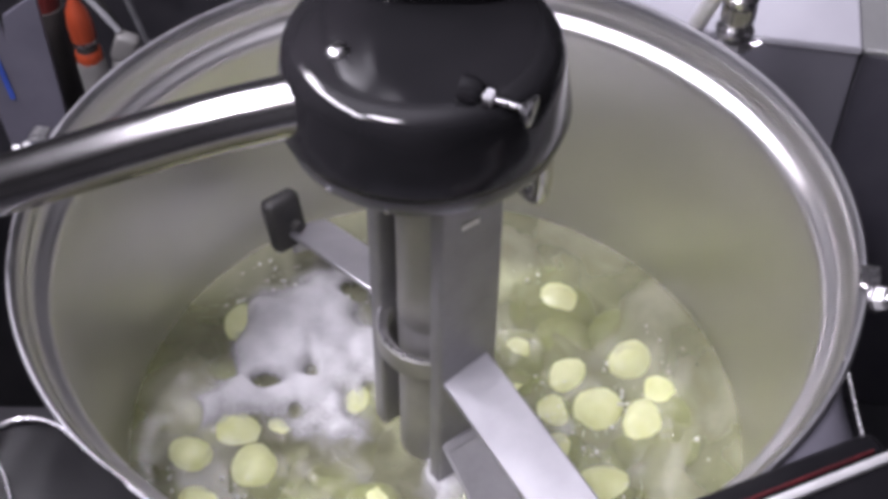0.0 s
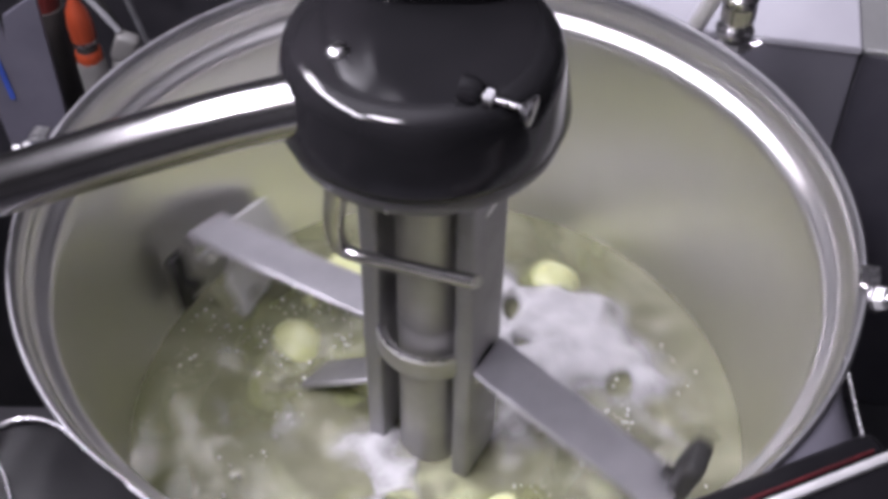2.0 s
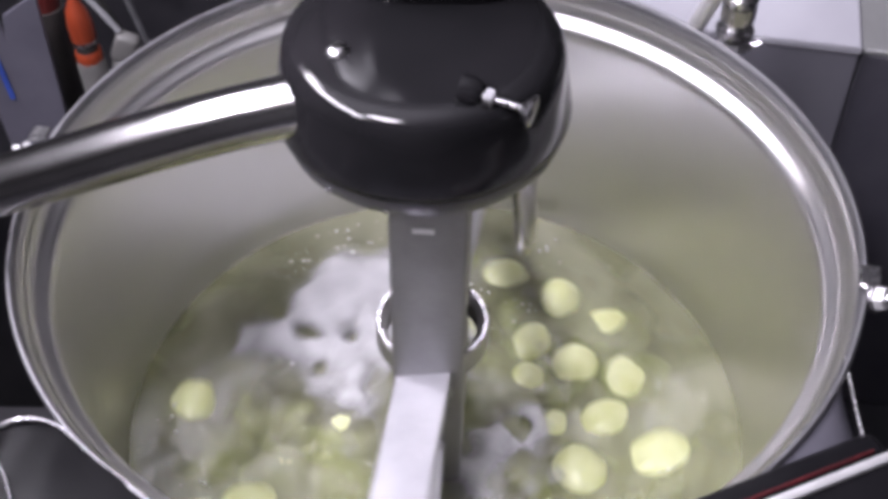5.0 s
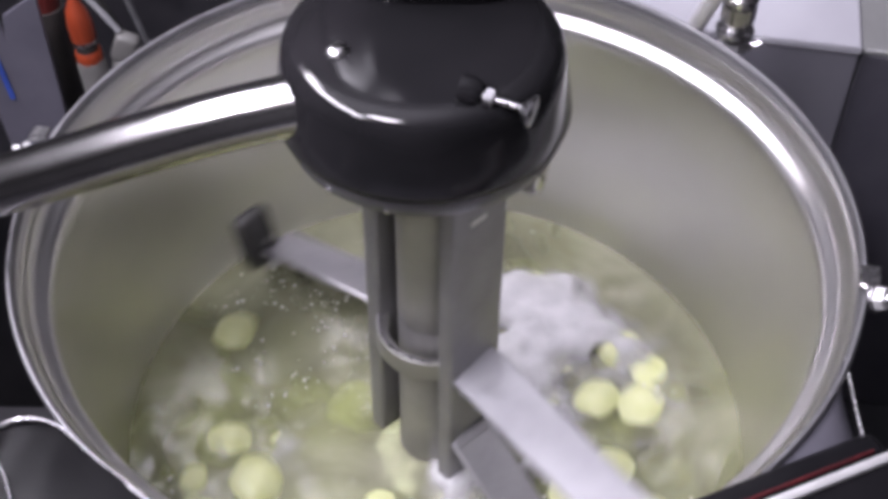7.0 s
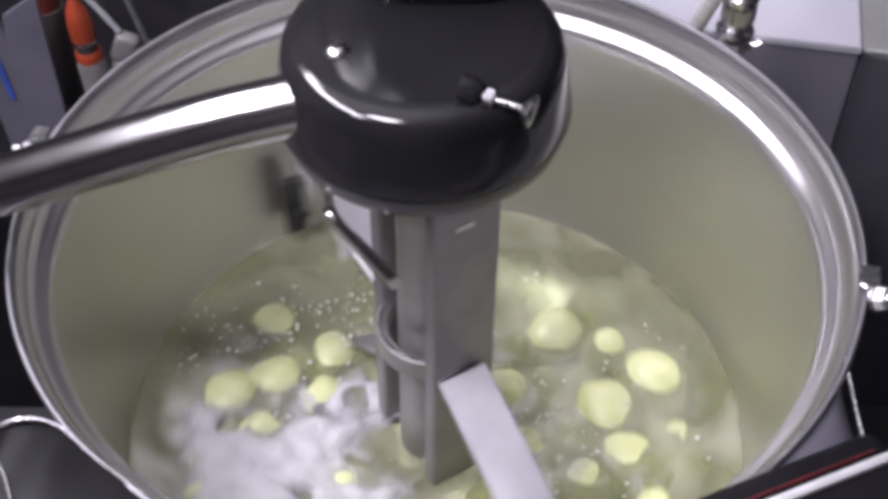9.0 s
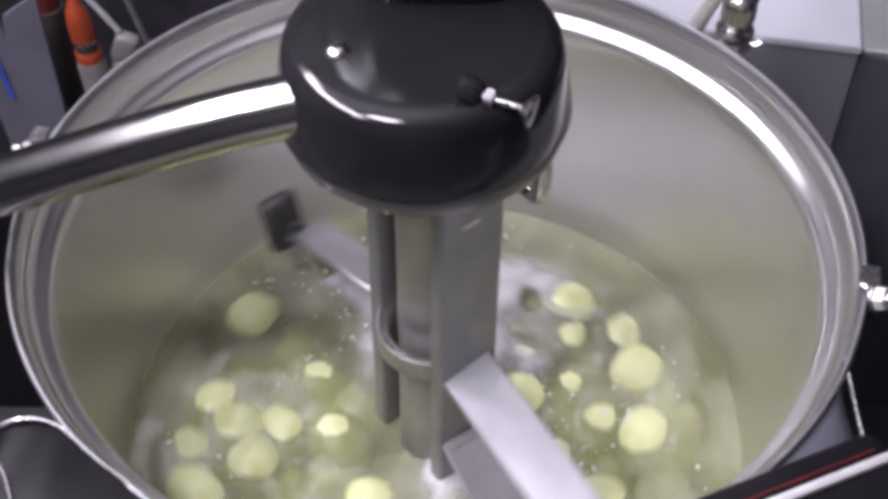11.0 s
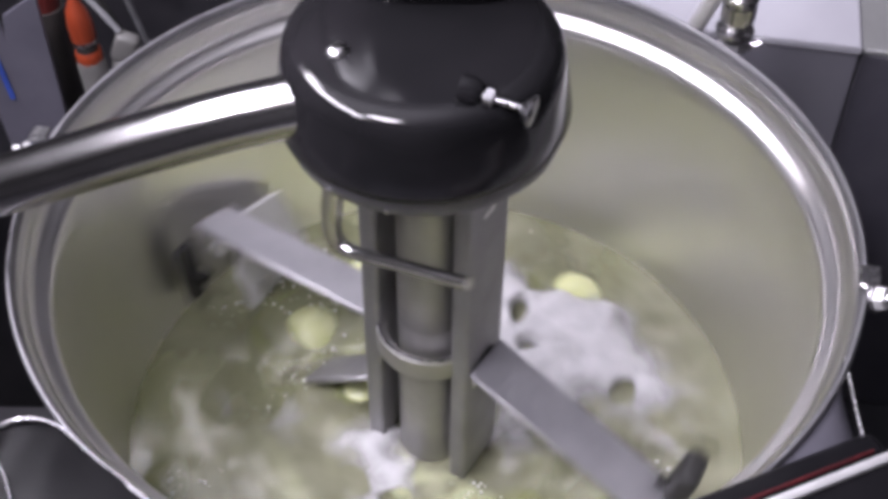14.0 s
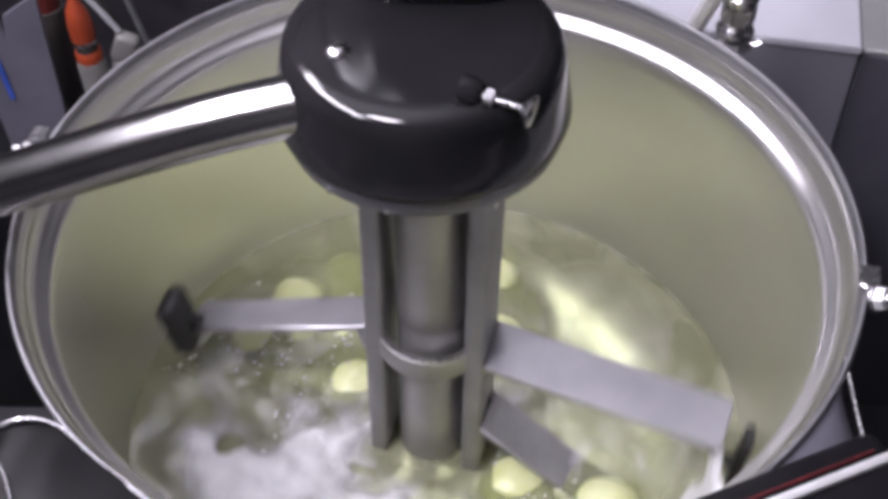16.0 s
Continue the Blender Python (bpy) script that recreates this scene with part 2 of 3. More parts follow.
def build_kettle():
    k = thing("cooking_kettle", "large round stainless steel cooking kettle with rolled rim", "kettle", (KX, KY, 0))
    inner = [(0.3695, -0.078), (0.3694, -0.09), (0.369, -0.12), (0.368, -0.19), (0.364, -0.26), (0.355, -0.315), (0.343, -0.355), (0.310, -0.405), (0.245, -0.445), (0.14, -0.468), (0.0005, -0.472)]
    outer = [(0.0005, -0.50), (0.15, -0.495), (0.26, -0.47), (0.335, -0.42), (0.374, -0.35), (0.388, -0.25), (0.391, -0.12), (0.389, -0.03)]

    def soft(pr, n=5):
        return [(v.x, v.y) for v in smooth_path([(r, z, 0) for r, z in pr], n)]
    part("bowl", lathe(soft(inner) + soft(outer), 144, close=False), M_BOWL, k, "brushed steel bowl wall")
    flare = [(0.3695, -0.0785), (0.3698, -0.071), (0.3706, -0.063), (0.3724, -0.0570), (0.3760, -0.0528), (0.3808, -0.0492), (0.3850, -0.0450), (0.3880, -0.0385), (0.3898, -0.0305), (0.3918, -0.0225), (0.3950, -0.0165)]
    part("rim", lathe(soft(flare, 4), 160), M_BOWL, k, "flared inner rim of brushed steel")
    edge = [(0.3950, -0.0165), (0.3966, -0.0125), (0.3984, -0.0096), (0.4006, -0.0086), (0.4024, -0.0100), (0.4030, -0.0130), (0.4022, -0.0165), (0.4000, -0.0200), (0.3965, -0.0220)]
    part("bead", lathe(soft(edge, 3), 160), M_BEAD, k, "rounded satin steel edge roll")
    for a, r, z in ((170.0, 0.417, -0.014), (-15.0, 0.4145, -0.010)):
        d = Vector((math.cos(radians(a)), math.sin(radians(a)), 0))
        lean = (d * 0.75 + Vector((0, -0.35, 0.45))).normalized()
        part("tab", box(0.018, 0.030, 0.005, 0.0015, 1), M_CHROME, k, "bent bright steel tab", m=Matrix.Translation(d * (r - 0.008) + Vector((0, 0.014, z + 0.006))) @ pose(0, 0, 0, 0, 0, a))
        bolt = part("bolt", hex_bar(0.0115, 0.010), M_STRIP, k, "bright steel hex bolt", m=aim_z(d * r + Vector((0, -0.004, z)), lean))
        part("washer", lathe([(0.0005, 0), (0.0145, 0), (0.015, 0.0015), (0.0145, 0.003), (0.0005, 0.003)], 28), M_BOLT, bolt, m=pose(0, 0, -0.008))
        part("stud", lathe([(0.0005, 0.016), (0.004, 0.016), (0.005, 0.014), (0.005, 0)], 20), M_CHROME, bolt)
    for a in (45, 135, 225, 315):
        d = Vector((math.cos(radians(a)), math.sin(radians(a)), 0))
        part("leg", pipe([d * 0.405 + Vector((0, 0, -0.27)), d * 0.42 + Vector((0, 0, FLOOR_Z))], 0.022), M_LIP, k)
    return k


build_kettle()


def dip(r):
    """How far the swirling surface sinks towards the column."""
    return -0.026 * max(0.0, 1 - (r / WATER_R) ** 2)


def build_water():
    bm = bmesh.new()
    n, m = 120, 40
    rings = []
    for j in range(m + 1):
        r = 0.0005 + (WATER_R + 0.004 - 0.0005) * j / m
        ring = []
        for i in range(n):
            a = 2 * math.pi * i / n
            p = Vector((r * math.cos(a), r * math.sin(a), 0))
            wave = 0.0040 * noise.noise(p * 16) + 0.0024 * noise.noise(p * 42) + 0.0014 * noise.noise(p * 90)
            ring.append(bm.verts.new((p.x, p.y, dip(r) + wave * min(1, (WATER_R - r) / 0.03 + 0.2))))
        rings.append(ring)
    for p, q in zip(rings, rings[1:]):
        for i in range(n):
            bm.faces.new((p[i], q[i], q[(i + 1) % n], p[(i + 1) % n]))
    bm.faces.new(rings[0])
    return part("water", bm, M_WATER)


water = build_water()
water.location = (KX, KY, WATER_Z)
tagged(water, kind="structure")


def build_cowl():
    c = thing("kettle_cowl", "dark steel cowl plate below the kettle rim", "cowl", (KX, KY, 0))
    bm = bmesh.new()
    rows = []
    for i in range(61):
        a = radians(-137.5 + 111.0 * i / 60)
        ca, sa = math.cos(a), math.sin(a)
        far = min(0.50, (0.352 if ca > 0 else 0.30) / max(abs(ca), 1e-6))
        near_r = 0.3985
        far = max(far, near_r + 0.004)
        rows.append([bm.verts.new(((near_r + (far - near_r) * u) * ca, (near_r + (far - near_r) * u) * sa, -0.014 - 0.02 * u * u)) for u in (0, 0.3, 0.6, 1.0)])
    for p, q in zip(rows, rows[1:]):
        for j in range(3):
            bm.faces.new((p[j], q[j], q[j + 1], p[j + 1]))
    bmesh.ops.recalc_face_normals(bm, faces=bm.faces)
    bmesh.ops.solidify(bm, geom=bm.faces[:], thickness=0.004)
    part("apron", bm, M_COWL, c)
    part("edge_strip", pipe([(0.354, -0.178, -0.012), (0.353, -0.22, -0.013), (0.353, -0.262, -0.015)], 0.0016, 10), M_CHROME, c, "bright cut steel edge")
    part("skirt", box(0.62, 0.02, 0.60, 0.004, 1, pose(0.02, -0.42, -0.36)), M_COWL, c)
    return c


build_cowl()


def build_control_box():
    """The long black box in front of the rim, with a modelled red reflection and a bright strip."""
    a, b = Vector((0.10, -0.365, 0.0)), Vector((0.365, -0.246, 0.0))
    d = (b - a).normalized()
    side = Vector((-d.y, d.x, 0))
    length = (b - a).length
    c = thing("control_box", "long glossy black box with red reflection and steel strip", "control box")
    frame_m = Matrix((( d.x, side.x, 0, (a + b).x / 2), (d.y, side.y, 0, (a + b).y / 2), (0, 0, 1, -0.06), (0, 0, 0, 1)))
    part("casing", box(length, 0.10, 0.11, 0.012, 4, pose(0, -0.050, 0.004)), M_BOXBLACK, c, m=frame_m)
    # The red reflection in the gloss, put in as a thin coloured bar.
    part("red_reflection_bar", box(length - 0.03, 0.003, 0.004, 0.001, 1, pose(0, -0.022, 0.0595)), M_RED, c, "thin red reflection on the black gloss", m=frame_m)
    part("steel_strip", box(length - 0.01, 0.009, 0.008, 0.003, 2, pose(0.005, -0.032, 0.0600)), M_STRIP, c, "bright steel strip", m=frame_m)
    part("bracket", box(length * 0.8, 0.03, 0.74, 0.004, 1, pose(0, -0.06, -0.425)), M_BOXBLACK, c, m=frame_m)
    return c


build_control_box()


def build_side_housing():
    c = thing("side_housing", "black rounded housing with bright bent steel edge", "housing")
    pts = [(-0.345, -0.262, -0.004), (-0.332, -0.259, 0.001), (-0.316, -0.258, 0.003), (-0.298, -0.262, 0.003), (-0.285, -0.270, 0.002), (-0.262, -0.288, -0.002), (-0.215, -0.322, -0.006)]
    path = smooth_path(pts, 6)
    part("edge_bead", pipe(path, [max(0.0005, 0.0019 - 0.00008 * max(0, i - 12)) for i in range(len(path))], 12), M_BOLT, c, "bright rounded steel edge")
    bm = bmesh.new()
    rows = []
    for p in path:
        rows.append([bm.verts.new((p.x - 0.05 * s, p.y - 0.24 * s, p.z - 0.004 - 0.03 * s - 0.25 * max(0, s - 0.35))) for s in (0, 0.08, 0.2, 0.4, 0.7, 1.0)])
    for p, q in zip(rows, rows[1:]):
        for j in range(5):
            bm.faces.new((p[j], q[j], q[j + 1], p[j + 1]))
    bmesh.ops.solidify(bm, geom=bm.faces[:], thickness=0.004)
    part("cover", bm, M_BOXBLACK, c, "black painted cover")
    part("seam", pipe([(-0.345, -0.280, 0.0), (-0.328, -0.306, -0.004), (-0.312, -0.340, -0.010)], 0.0006, 8), M_BOLT, c, "thin bright seam")
    part("foot", box(0.12, 0.16, 0.74, 0.01, 2, pose(-0.32, -0.42, -0.49)), M_BOXBLACK, c)
    return c


build_side_housing()

# ---- mixer head ----
AX, AY = 0.002, 0.0
HX = -0.0075


def build_head():
    h = thing("mixer_head", "black enamelled mixer gear head on a polished steel support tube", "mixer head", (HX, AY, 0))
    body = [(0.0005, 0.206), (0.06, 0.2055), (0.098, 0.204), (0.1085, 0.2015), (0.1155, 0.197), (0.1195, 0.190), (0.1222, 0.178), (0.1250, 0.160), (0.1280, 0.142), (0.1298, 0.130), (0.1290, 0.126), (0.0005, 0.126)]
    part("gear_cover", lathe([(v.x, v.y) for v in smooth_path([(r, z, 0) for r, z in body[:10]], 4)] + body[10:], 96), M_BLACK, h, "glossy black gear cover", m=pose(0.001, 0, 0))
    part("motor_neck", box(0.222, 0.205, 0.26, 0.085, 8, pose(0.010, 0.128, 0.285)), M_BLACK, h, "black raised motor housing")
    part("flange", lathe([(0.05, 0.1255), (0.1255, 0.1255), (0.1262, 0.123), (0.1252, 0.1155), (0.1222, 0.1055), (0.117, 0.1015), (0.05, 0.101)], 96), M_FLANGE, h, "dark grey bottom flange ring", m=pose(0.002, 0, 0))
    for a in (-128, -103):
        part("flange_screw", lathe([(0.0005, 0.0022), (0.0025, 0.002), (0.003, 0)], 14), M_CHROME, h,
             m=aim_z((0.002 + 0.1244 * math.cos(radians(a)), 0.1244 * math.sin(radians(a)), 0.1105), (math.cos(radians(a)), math.sin(radians(a)), 0)))
    screw = part("cover_screw", lathe([(0.0005, 0.006), (0.005, 0.0055), (0.0085, 0.0035), (0.0105, 0)], 24), M_CHROME, h, "chrome dome screw", m=pose(-0.068, -0.034, 0.2052))
    part("screw_socket", hex_bar(0.0035, 0.0012, 0.0003), M_RUBBER, screw, m=pose(0, 0, 0.0058))
    d = Vector((0.93, -0.34, -0.10)).normalized()
    at = Vector((0.048, -0.088, 0.207))
    bolt = part("adjusting_bolt", pipe([at, at + d * 0.04], 0.0030, 14), M_BOLT, h, "chrome adjusting bolt")
    part("lock_nut", hex_bar(0.0085, 0.008), M_BOLT, bolt, m=aim_z(at + d * 0.008, d))
    part("boss", lathe([(0.0005, 0.006), (0.009, 0.005), (0.012, 0), (0.013, -0.012)], 24), M_BLACK, bolt, m=aim_z(at - d * 0.004, d))
    part("bolt_head", lathe([(0.0005, 0.004), (0.012, 0.005), (0.0135, 0.003), (0.012, 0.001), (0.004, -0.006)], 24), M_BOLT, bolt, m=aim_z(at + d * 0.040, d))
    tube = smooth_path([(-0.070, -0.046, 0.168), (-0.158, -0.046, 0.142), (-0.237, -0.046, 0.113), (-0.306, -0.046, 0.086), (-0.377, -0.046, 0.058), (-0.60, -0.046, -0.031)], 8)
    part("support_tube", pipe(tube, 0.0271, 32), M_TUBE, h, "polished stainless support tube")
    part("support_post", box(0.09, 0.11, 0.87, 0.01, 2, pose(-0.63, -0.02, -0.425)), M_LIP, h)
    part("shaft", lathe([(0.0005, 0.11), (0.036, 0.11), (0.036, -0.145), (0.033, -0.15), (0.033, -0.155), (0.036, -0.16), (0.036, -0.38), (0.0005, -0.38)], 48), M_SHAFT, h, "dull steel drive shaft", m=pose(AX - HX, 0, 0))
    return h


build_head()


# ---- stirrer ----
def build_rotor():
    r = thing("stirrer", "satin steel stirring frame with scraper arms", "stirrer", (AX, AY, 0))
    part("top_collar", lathe([(0.040, 0.10), (0.0630, 0.10), (0.0638, 0.097), (0.0632, 0.078), (0.0600, 0.064), (0.0540, 0.050), (0.0500, 0.044), (0.040, 0.044)], 64, close=True), M_COLLAR, r, "dark grey tapered collar")
    ring = part("middle_ring", lathe([(0.0475, -0.172), (0.0540, -0.1665), (0.0575, -0.1665), (0.059, -0.168), (0.059, -0.193), (0.0575, -0.195), (0.049, -0.195), (0.0475, -0.193)], 64, close=True), M_SHAFT, r, "steel clamp ring")
    part("ring_edge", lathe([(0.0542, -0.1668), (0.0546, -0.1640), (0.0552, -0.1634), (0.0572, -0.1634), (0.0578, -0.1640), (0.0580, -0.1668)], 64, close=True), M_BOLT, ring, "bright machined ring edge")
    for s in (0, 1):
        turn = pose(0, 0, 0, 0, 0, 180 * s)
        upright = part("upright", box(0.020, 0.072, 0.45, 0.004, 3, pose(0.0530, 0, -0.145)), M_UPRIGHT, r, m=turn)
        part("weld_pad", box(0.0015, 0.020, 0.007, 0.0006, 1, pose(0.0634, -0.004, 0.028)), M_STRIP, upright, "worn bright mark")
        if s == 0:
            hinge, length, width = pose(0.0569, -0.004, -0.1782, 11.4, 4.2, -5.2), 0.260, 0.0584
        else:
            hinge, length, width = pose(0.0664, -0.0055, -0.1783, 8.0, 21.9, -3.1), 0.240, 0.0549
        arm = part("arm", box(length, width, 0.007, 0.0016, 1), M_ROTOR, r, "flat steel arm", m=turn @ hinge @ pose(length / 2, 0, -0.0035))
        part("gusset", box(0.012, 0.050, 0.032, 0.002, 1), M_ROTOR, arm, m=pose(0.007 - length / 2, 0, -0.014))
        part("end_lug", box(0.007, 0.044, 0.030, 0.002, 1), M_ROTOR, arm, m=pose(length / 2 - 0.006, 0, -0.014))
    low = part("lower_arm", box(0.20, 0.052, 0.007, 0.0016, 1), M_UPRIGHT, r, "lower steel arm under water", m=pose(0, 0, 0, 0, 0, -1.5) @ pose(0.143, -0.005, -0.352, 8, 37, 0))
    part("foot_block", box(0.012, 0.048, 0.03, 0.002, 1), M_UPRIGHT, low, m=pose(-0.095, 0, -0.010))
    # white notched scraper, a plough blade that follows the wall behind one arm
    blade = Matrix(((0.061, -0.265, 0.962, 0.310), (-0.994, 0.072, 0.082, -0.017), (-0.091, -0.962, -0.259, -0.250), (0, 0, 0, 1)))
    outline = [(-0.004, -0.008), (0.008, -0.012), (0.044, -0.006), (0.047, -0.017), (0.132, 0.000), (0.148, 0.060), (0.160, 0.112), (0.145, 0.126), (0.095, 0.120), (0.076, 0.110),
               (0.068, 0.102), (0.050, 0.104), (0.042, 0.118), (0.027, 0.114), (0.028, 0.084), (0.023, 0.054), (0.037, 0.022), (0.030, 0.010), (0.002, 0.007)]
    bm = plate(outline, 0.008, 0)
    for v in bm.verts:
        v.co = Vector((v.co.x, v.co.z, v.co.y))
    bmesh.ops.recalc_face_normals(bm, faces=bm.faces)
    scraper = part("scraper", bm, M_PTFE, r, "white plastic scraper blade with notches", smooth=False, m=blade)
    part("rivet_plug", lathe([(0.0005, 0.003), (0.008, 0.003), (0.010, 0.001), (0.010, -0.003)], 20), M_SHAFT, scraper, "grey plug in the scraper", m=pose(0.056, 0.088, -0.006, 180, 0, 0))
    for s, size, at in ((0, (0.011, 0.028, 0.084), pose(0.338, 0.000, -0.282, 0, 6, 0)), (1, (0.024, 0.048, 0.074), pose(0.291, 0.008, -0.250, 0, 14, 4))):
        turn = pose(0, 0, 0, 0, 0, 180 * s)
        strap = part("wall_wiper", box(*size, min(size) * 0.42, 4), M_RUBBER, r, "black rubber wall wiper", m=turn @ at)
        part("clamp_bolt", hex_bar(0.007, 0.026, 0.001), M_RUBBER, strap, m=pose(-0.010, -0.006, -0.004, 0, 90, 0))
    # bent hook bar
    hook = smooth_path([(0.046, 0.078, 0.112), (0.052, 0.085, 0.060), (0.0545, 0.087, 0.024), (0.049, 0.0875, 0.000), (0.030, 0.0872, -0.0040), (-0.0196, 0.0901, 0.0104), (-0.0568, 0.0923, 0.0211), (-0.0940, 0.0945, 0.0319)], 7)
    hk = part("hook_bar", pipe(hook, [0.0125 - 0.0060 * min(1, i / 30) ** 0.8 for i in range(len(hook))], 16), M_TUBE, r, "bent polished steel hook bar")
    part("hook_lug", box(0.03, 0.04, 0.012, 0.002, 1, pose(0.044, 0.070, 0.097)), M_COLLAR, hk)
    return r


stirrer = build_rotor()


# ---- water contents ----
def sweep(t):
    """Azimuth of the first arm, in degrees, at t seconds."""
    return float(np.interp(t, [r[0] for r in SWEEP], [r[1] for r in SWEEP]))


SWEEP = [(0.0, -52.5), (0.2, -53.5), (0.3, -57), (0.4, -62.5), (0.5, -70), (0.6, -78.5), (0.7, -87.5), (0.8, -95.5), (0.9, -104.5), (1.0, -112.5),
         (1.1, -121.5), (1.2, -131), (1.3, -141), (1.4, -152), (1.5, -163.5), (1.6, -174), (1.7, -182.5), (1.8, -190), (2.0, -207), (2.3, -235), (2.5, -250),
         (2.7, -266), (2.9, -279.5), (3.1, -295), (3.3, -312), (3.5, -329.5), (3.8, -352), (4.0, -369.7), (4.2, -385), (4.6, -420), (5.0, -453), (5.3, -473),
         (5.6, -485), (5.8, -489), (6.0, -487), (6.15, -480), (6.3, -470), (6.5, -451), (6.6, -444), (6.8, -428), (7.0, -404), (7.3, -373), (7.6, -350.5), (7.9, -325),
         (8.1, -307.5), (8.3, -288), (8.5, -274.5), (8.7, -261.5), (8.9, -246), (9.1, -229.5), (9.2, -222), (9.8, -168), (10.4, -110), (11.0, -52), (11.3, -24), (11.5, -9),
         (11.65, -3.5), (11.8, -5), (12.0, -20), (12.3, -51), (12.5, -69.8), (12.7, -89), (12.9, -109.5), (13.1, -130), (13.6, -176), (14.0, -210), (14.3, -240),
         (14.5, -250.8), (14.6, -260), (14.9, -282), (15.2, -304), (15.6, -338), (16.0, -374.4)]
FOAM_TURN = [(0.0, 146), (0.5, 143), (1.0, 135), (1.25, 118), (1.5, 94), (1.75, 68), (2.0, 46), (2.5, 12), (3.0, -12), (3.25, -40), (3.5, -75), (3.75, -108), (4.0, -135),
             (4.2, -155), (4.6, -196), (5.0, -238), (5.6, -315), (6.0, -345), (6.3, -344), (6.5, -331), (7.0, -303), (7.25, -285), (7.5, -262), (7.75, -236), (8.0, -209), (8.5, -185),
             (9.0, -150), (9.2, -132), (9.7, -70), (10.2, -5), (10.8, 65), (11.3, 115), (11.5, 127), (11.75, 155), (12.0, 172), (12.25, 168), (12.5, 158), (13.0, 143), (13.25, 125),
             (13.5, 102), (13.75, 70), (14.0, 43), (14.5, 11), (15.0, -9), (15.25, -42), (15.5, -78), (15.75, -115), (16.0, -143)]
STEPS = [i * 0.25 for i in range(65)]


def play(gap_low, gap_high, start):
    """Azimuths over STEPS of what lies between the arms and is pushed by the one that reaches it."""
    c, out = start, []
    fine = 25
    for i, t in enumerate(STEPS):
        for k in range(fine):
            a = sweep(t - 0.25 + 0.25 * (k + 1) / fine) if i else sweep(0)
            c = min(max(c, a + gap_low), a + gap_high)
        out.append(c)
    return out


def potato_mesh(seed, a, b, c):
    rng = random.Random(seed)
    bm = bmesh.new()
    bmesh.ops.create_icosphere(bm, subdivisions=3, radius=1.0)
    off = Vector((rng.random() * 9, rng.random() * 9, rng.random() * 9))
    for v in bm.verts:
        k = 1 + 0.10 * noise.noise(v.co * 1.3 + off) + 0.03 * noise.noise(v.co * 3.1 + off)
        v.co = Vector((v.co.x * a, v.co.y * b, v.co.z * c)) * k * 1.12
    return mesh_from("potato", bm, M_POTATO)


POTATO_MESHES = [potato_mesh(1, 0.042, 0.036, 0.033), potato_mesh(2, 0.038, 0.034, 0.031), potato_mesh(3, 0.045, 0.037, 0.034),
                 potato_mesh(4, 0.036, 0.033, 0.032), potato_mesh(5, 0.041, 0.035, 0.032)]


def build_potatoes():
    """Two heaps, one between each pair of arms; returns rows of thing, heap and place in the heap."""
    rng = random.Random(11)
    made = []
    for heap in (0, 1):
        for layer, count, z0 in ((0, 30, -0.056), (1, 24, -0.030)):
            spots, tries = [], 0
            while len(spots) < count and tries < 4000:
                tries += 1
                spread = 52 if layer == 0 else 44
                az, r = rng.uniform(-spread, spread), rng.uniform(0.105, 0.292 if layer == 0 else 0.285)
                p = Vector((r * math.cos(radians(az)), r * math.sin(radians(az))))
                if all((p - s[0]).length > 0.055 for s in spots):
                    spots.append((p, az, r))
            for p, az, r in spots:
                ob = tagged(new("potato", POTATO_MESHES[rng.randrange(5)]), "whole peeled pale yellow potato in cloudy water", "potato", "potatoes in the kettle")
                made.append((ob, heap, az, r, z0 + rng.uniform(-0.014, 0.008), rng.uniform(0, 360), rng.uniform(-30, 30), rng.uniform(0, 6.28)))
    return made


potatoes = build_potatoes()


def foam_sheet(name, label, r0, r1, half, seed, height, hole=0.30, thin=0.0):
    """An uneven raft of foam round azimuth 0, with holes and ragged edges."""
    off = Vector((seed * 3.7, seed * 1.3, 0.5))
    bm = bmesh.new()
    layer = bm.verts.layers.float.new("thickness")
    step, verts = 0.004, {}
    reach = min(r1 + 0.04, WATER_R)
    n = int(reach / step)
    for i in range(-n, n + 1):
        for j in range(-n, n + 1):
            x, y = i * step, j * step
            r, a = math.hypot(x, y), abs(math.degrees(math.atan2(y, x)))
            if r > WATER_R - 0.012:
                continue
            p = Vector((x, y, 0))
            edge = min((r - r0) / 0.03, (r1 - r) / 0.04, (half - a) / 16.0, 1.0)
            v = edge + 1.1 * noise.noise(p * 14 + off) + 0.55 * noise.noise(p * 38 + off)
            hollow = noise.noise(p * 22 - off)
            if hollow > hole:
                v -= (hollow - hole) * 11
            if v > -1.4:
                rise = min(1.0, max(0.0, v)) ** 0.7
                h = 0.0045 + height * rise * (1 + 0.35 * noise.noise(p * 30 + off) + 0.12 * noise.noise(p * 80 + off))
                w = bm.verts.new((x, y, h + dip(r)))
                w[layer] = v - thin
                verts[i, j] = w
    for i, j in list(verts):
        c = [verts.get(k) for k in ((i, j), (i + 1, j), (i + 1, j + 1), (i, j + 1))]
        if all(c):
            bm.faces.new(c)
    bmesh.ops.delete(bm, geom=[v for v in bm.verts if not v.link_faces], context="VERTS")
    bmesh.ops.smooth_vert(bm, verts=bm.verts, factor=0.3, use_axis_x=True, use_axis_y=True, use_axis_z=True)
    ob = part(name, bm, M_FOAM)
    ob.location = (AX, AY, WATER_Z)
    return tagged(ob, label, "foam")


foam_main = foam_sheet("foam", "thick white starch foam floating on the water", 0.085, 0.275, 36, 2, 0.018, 0.34)
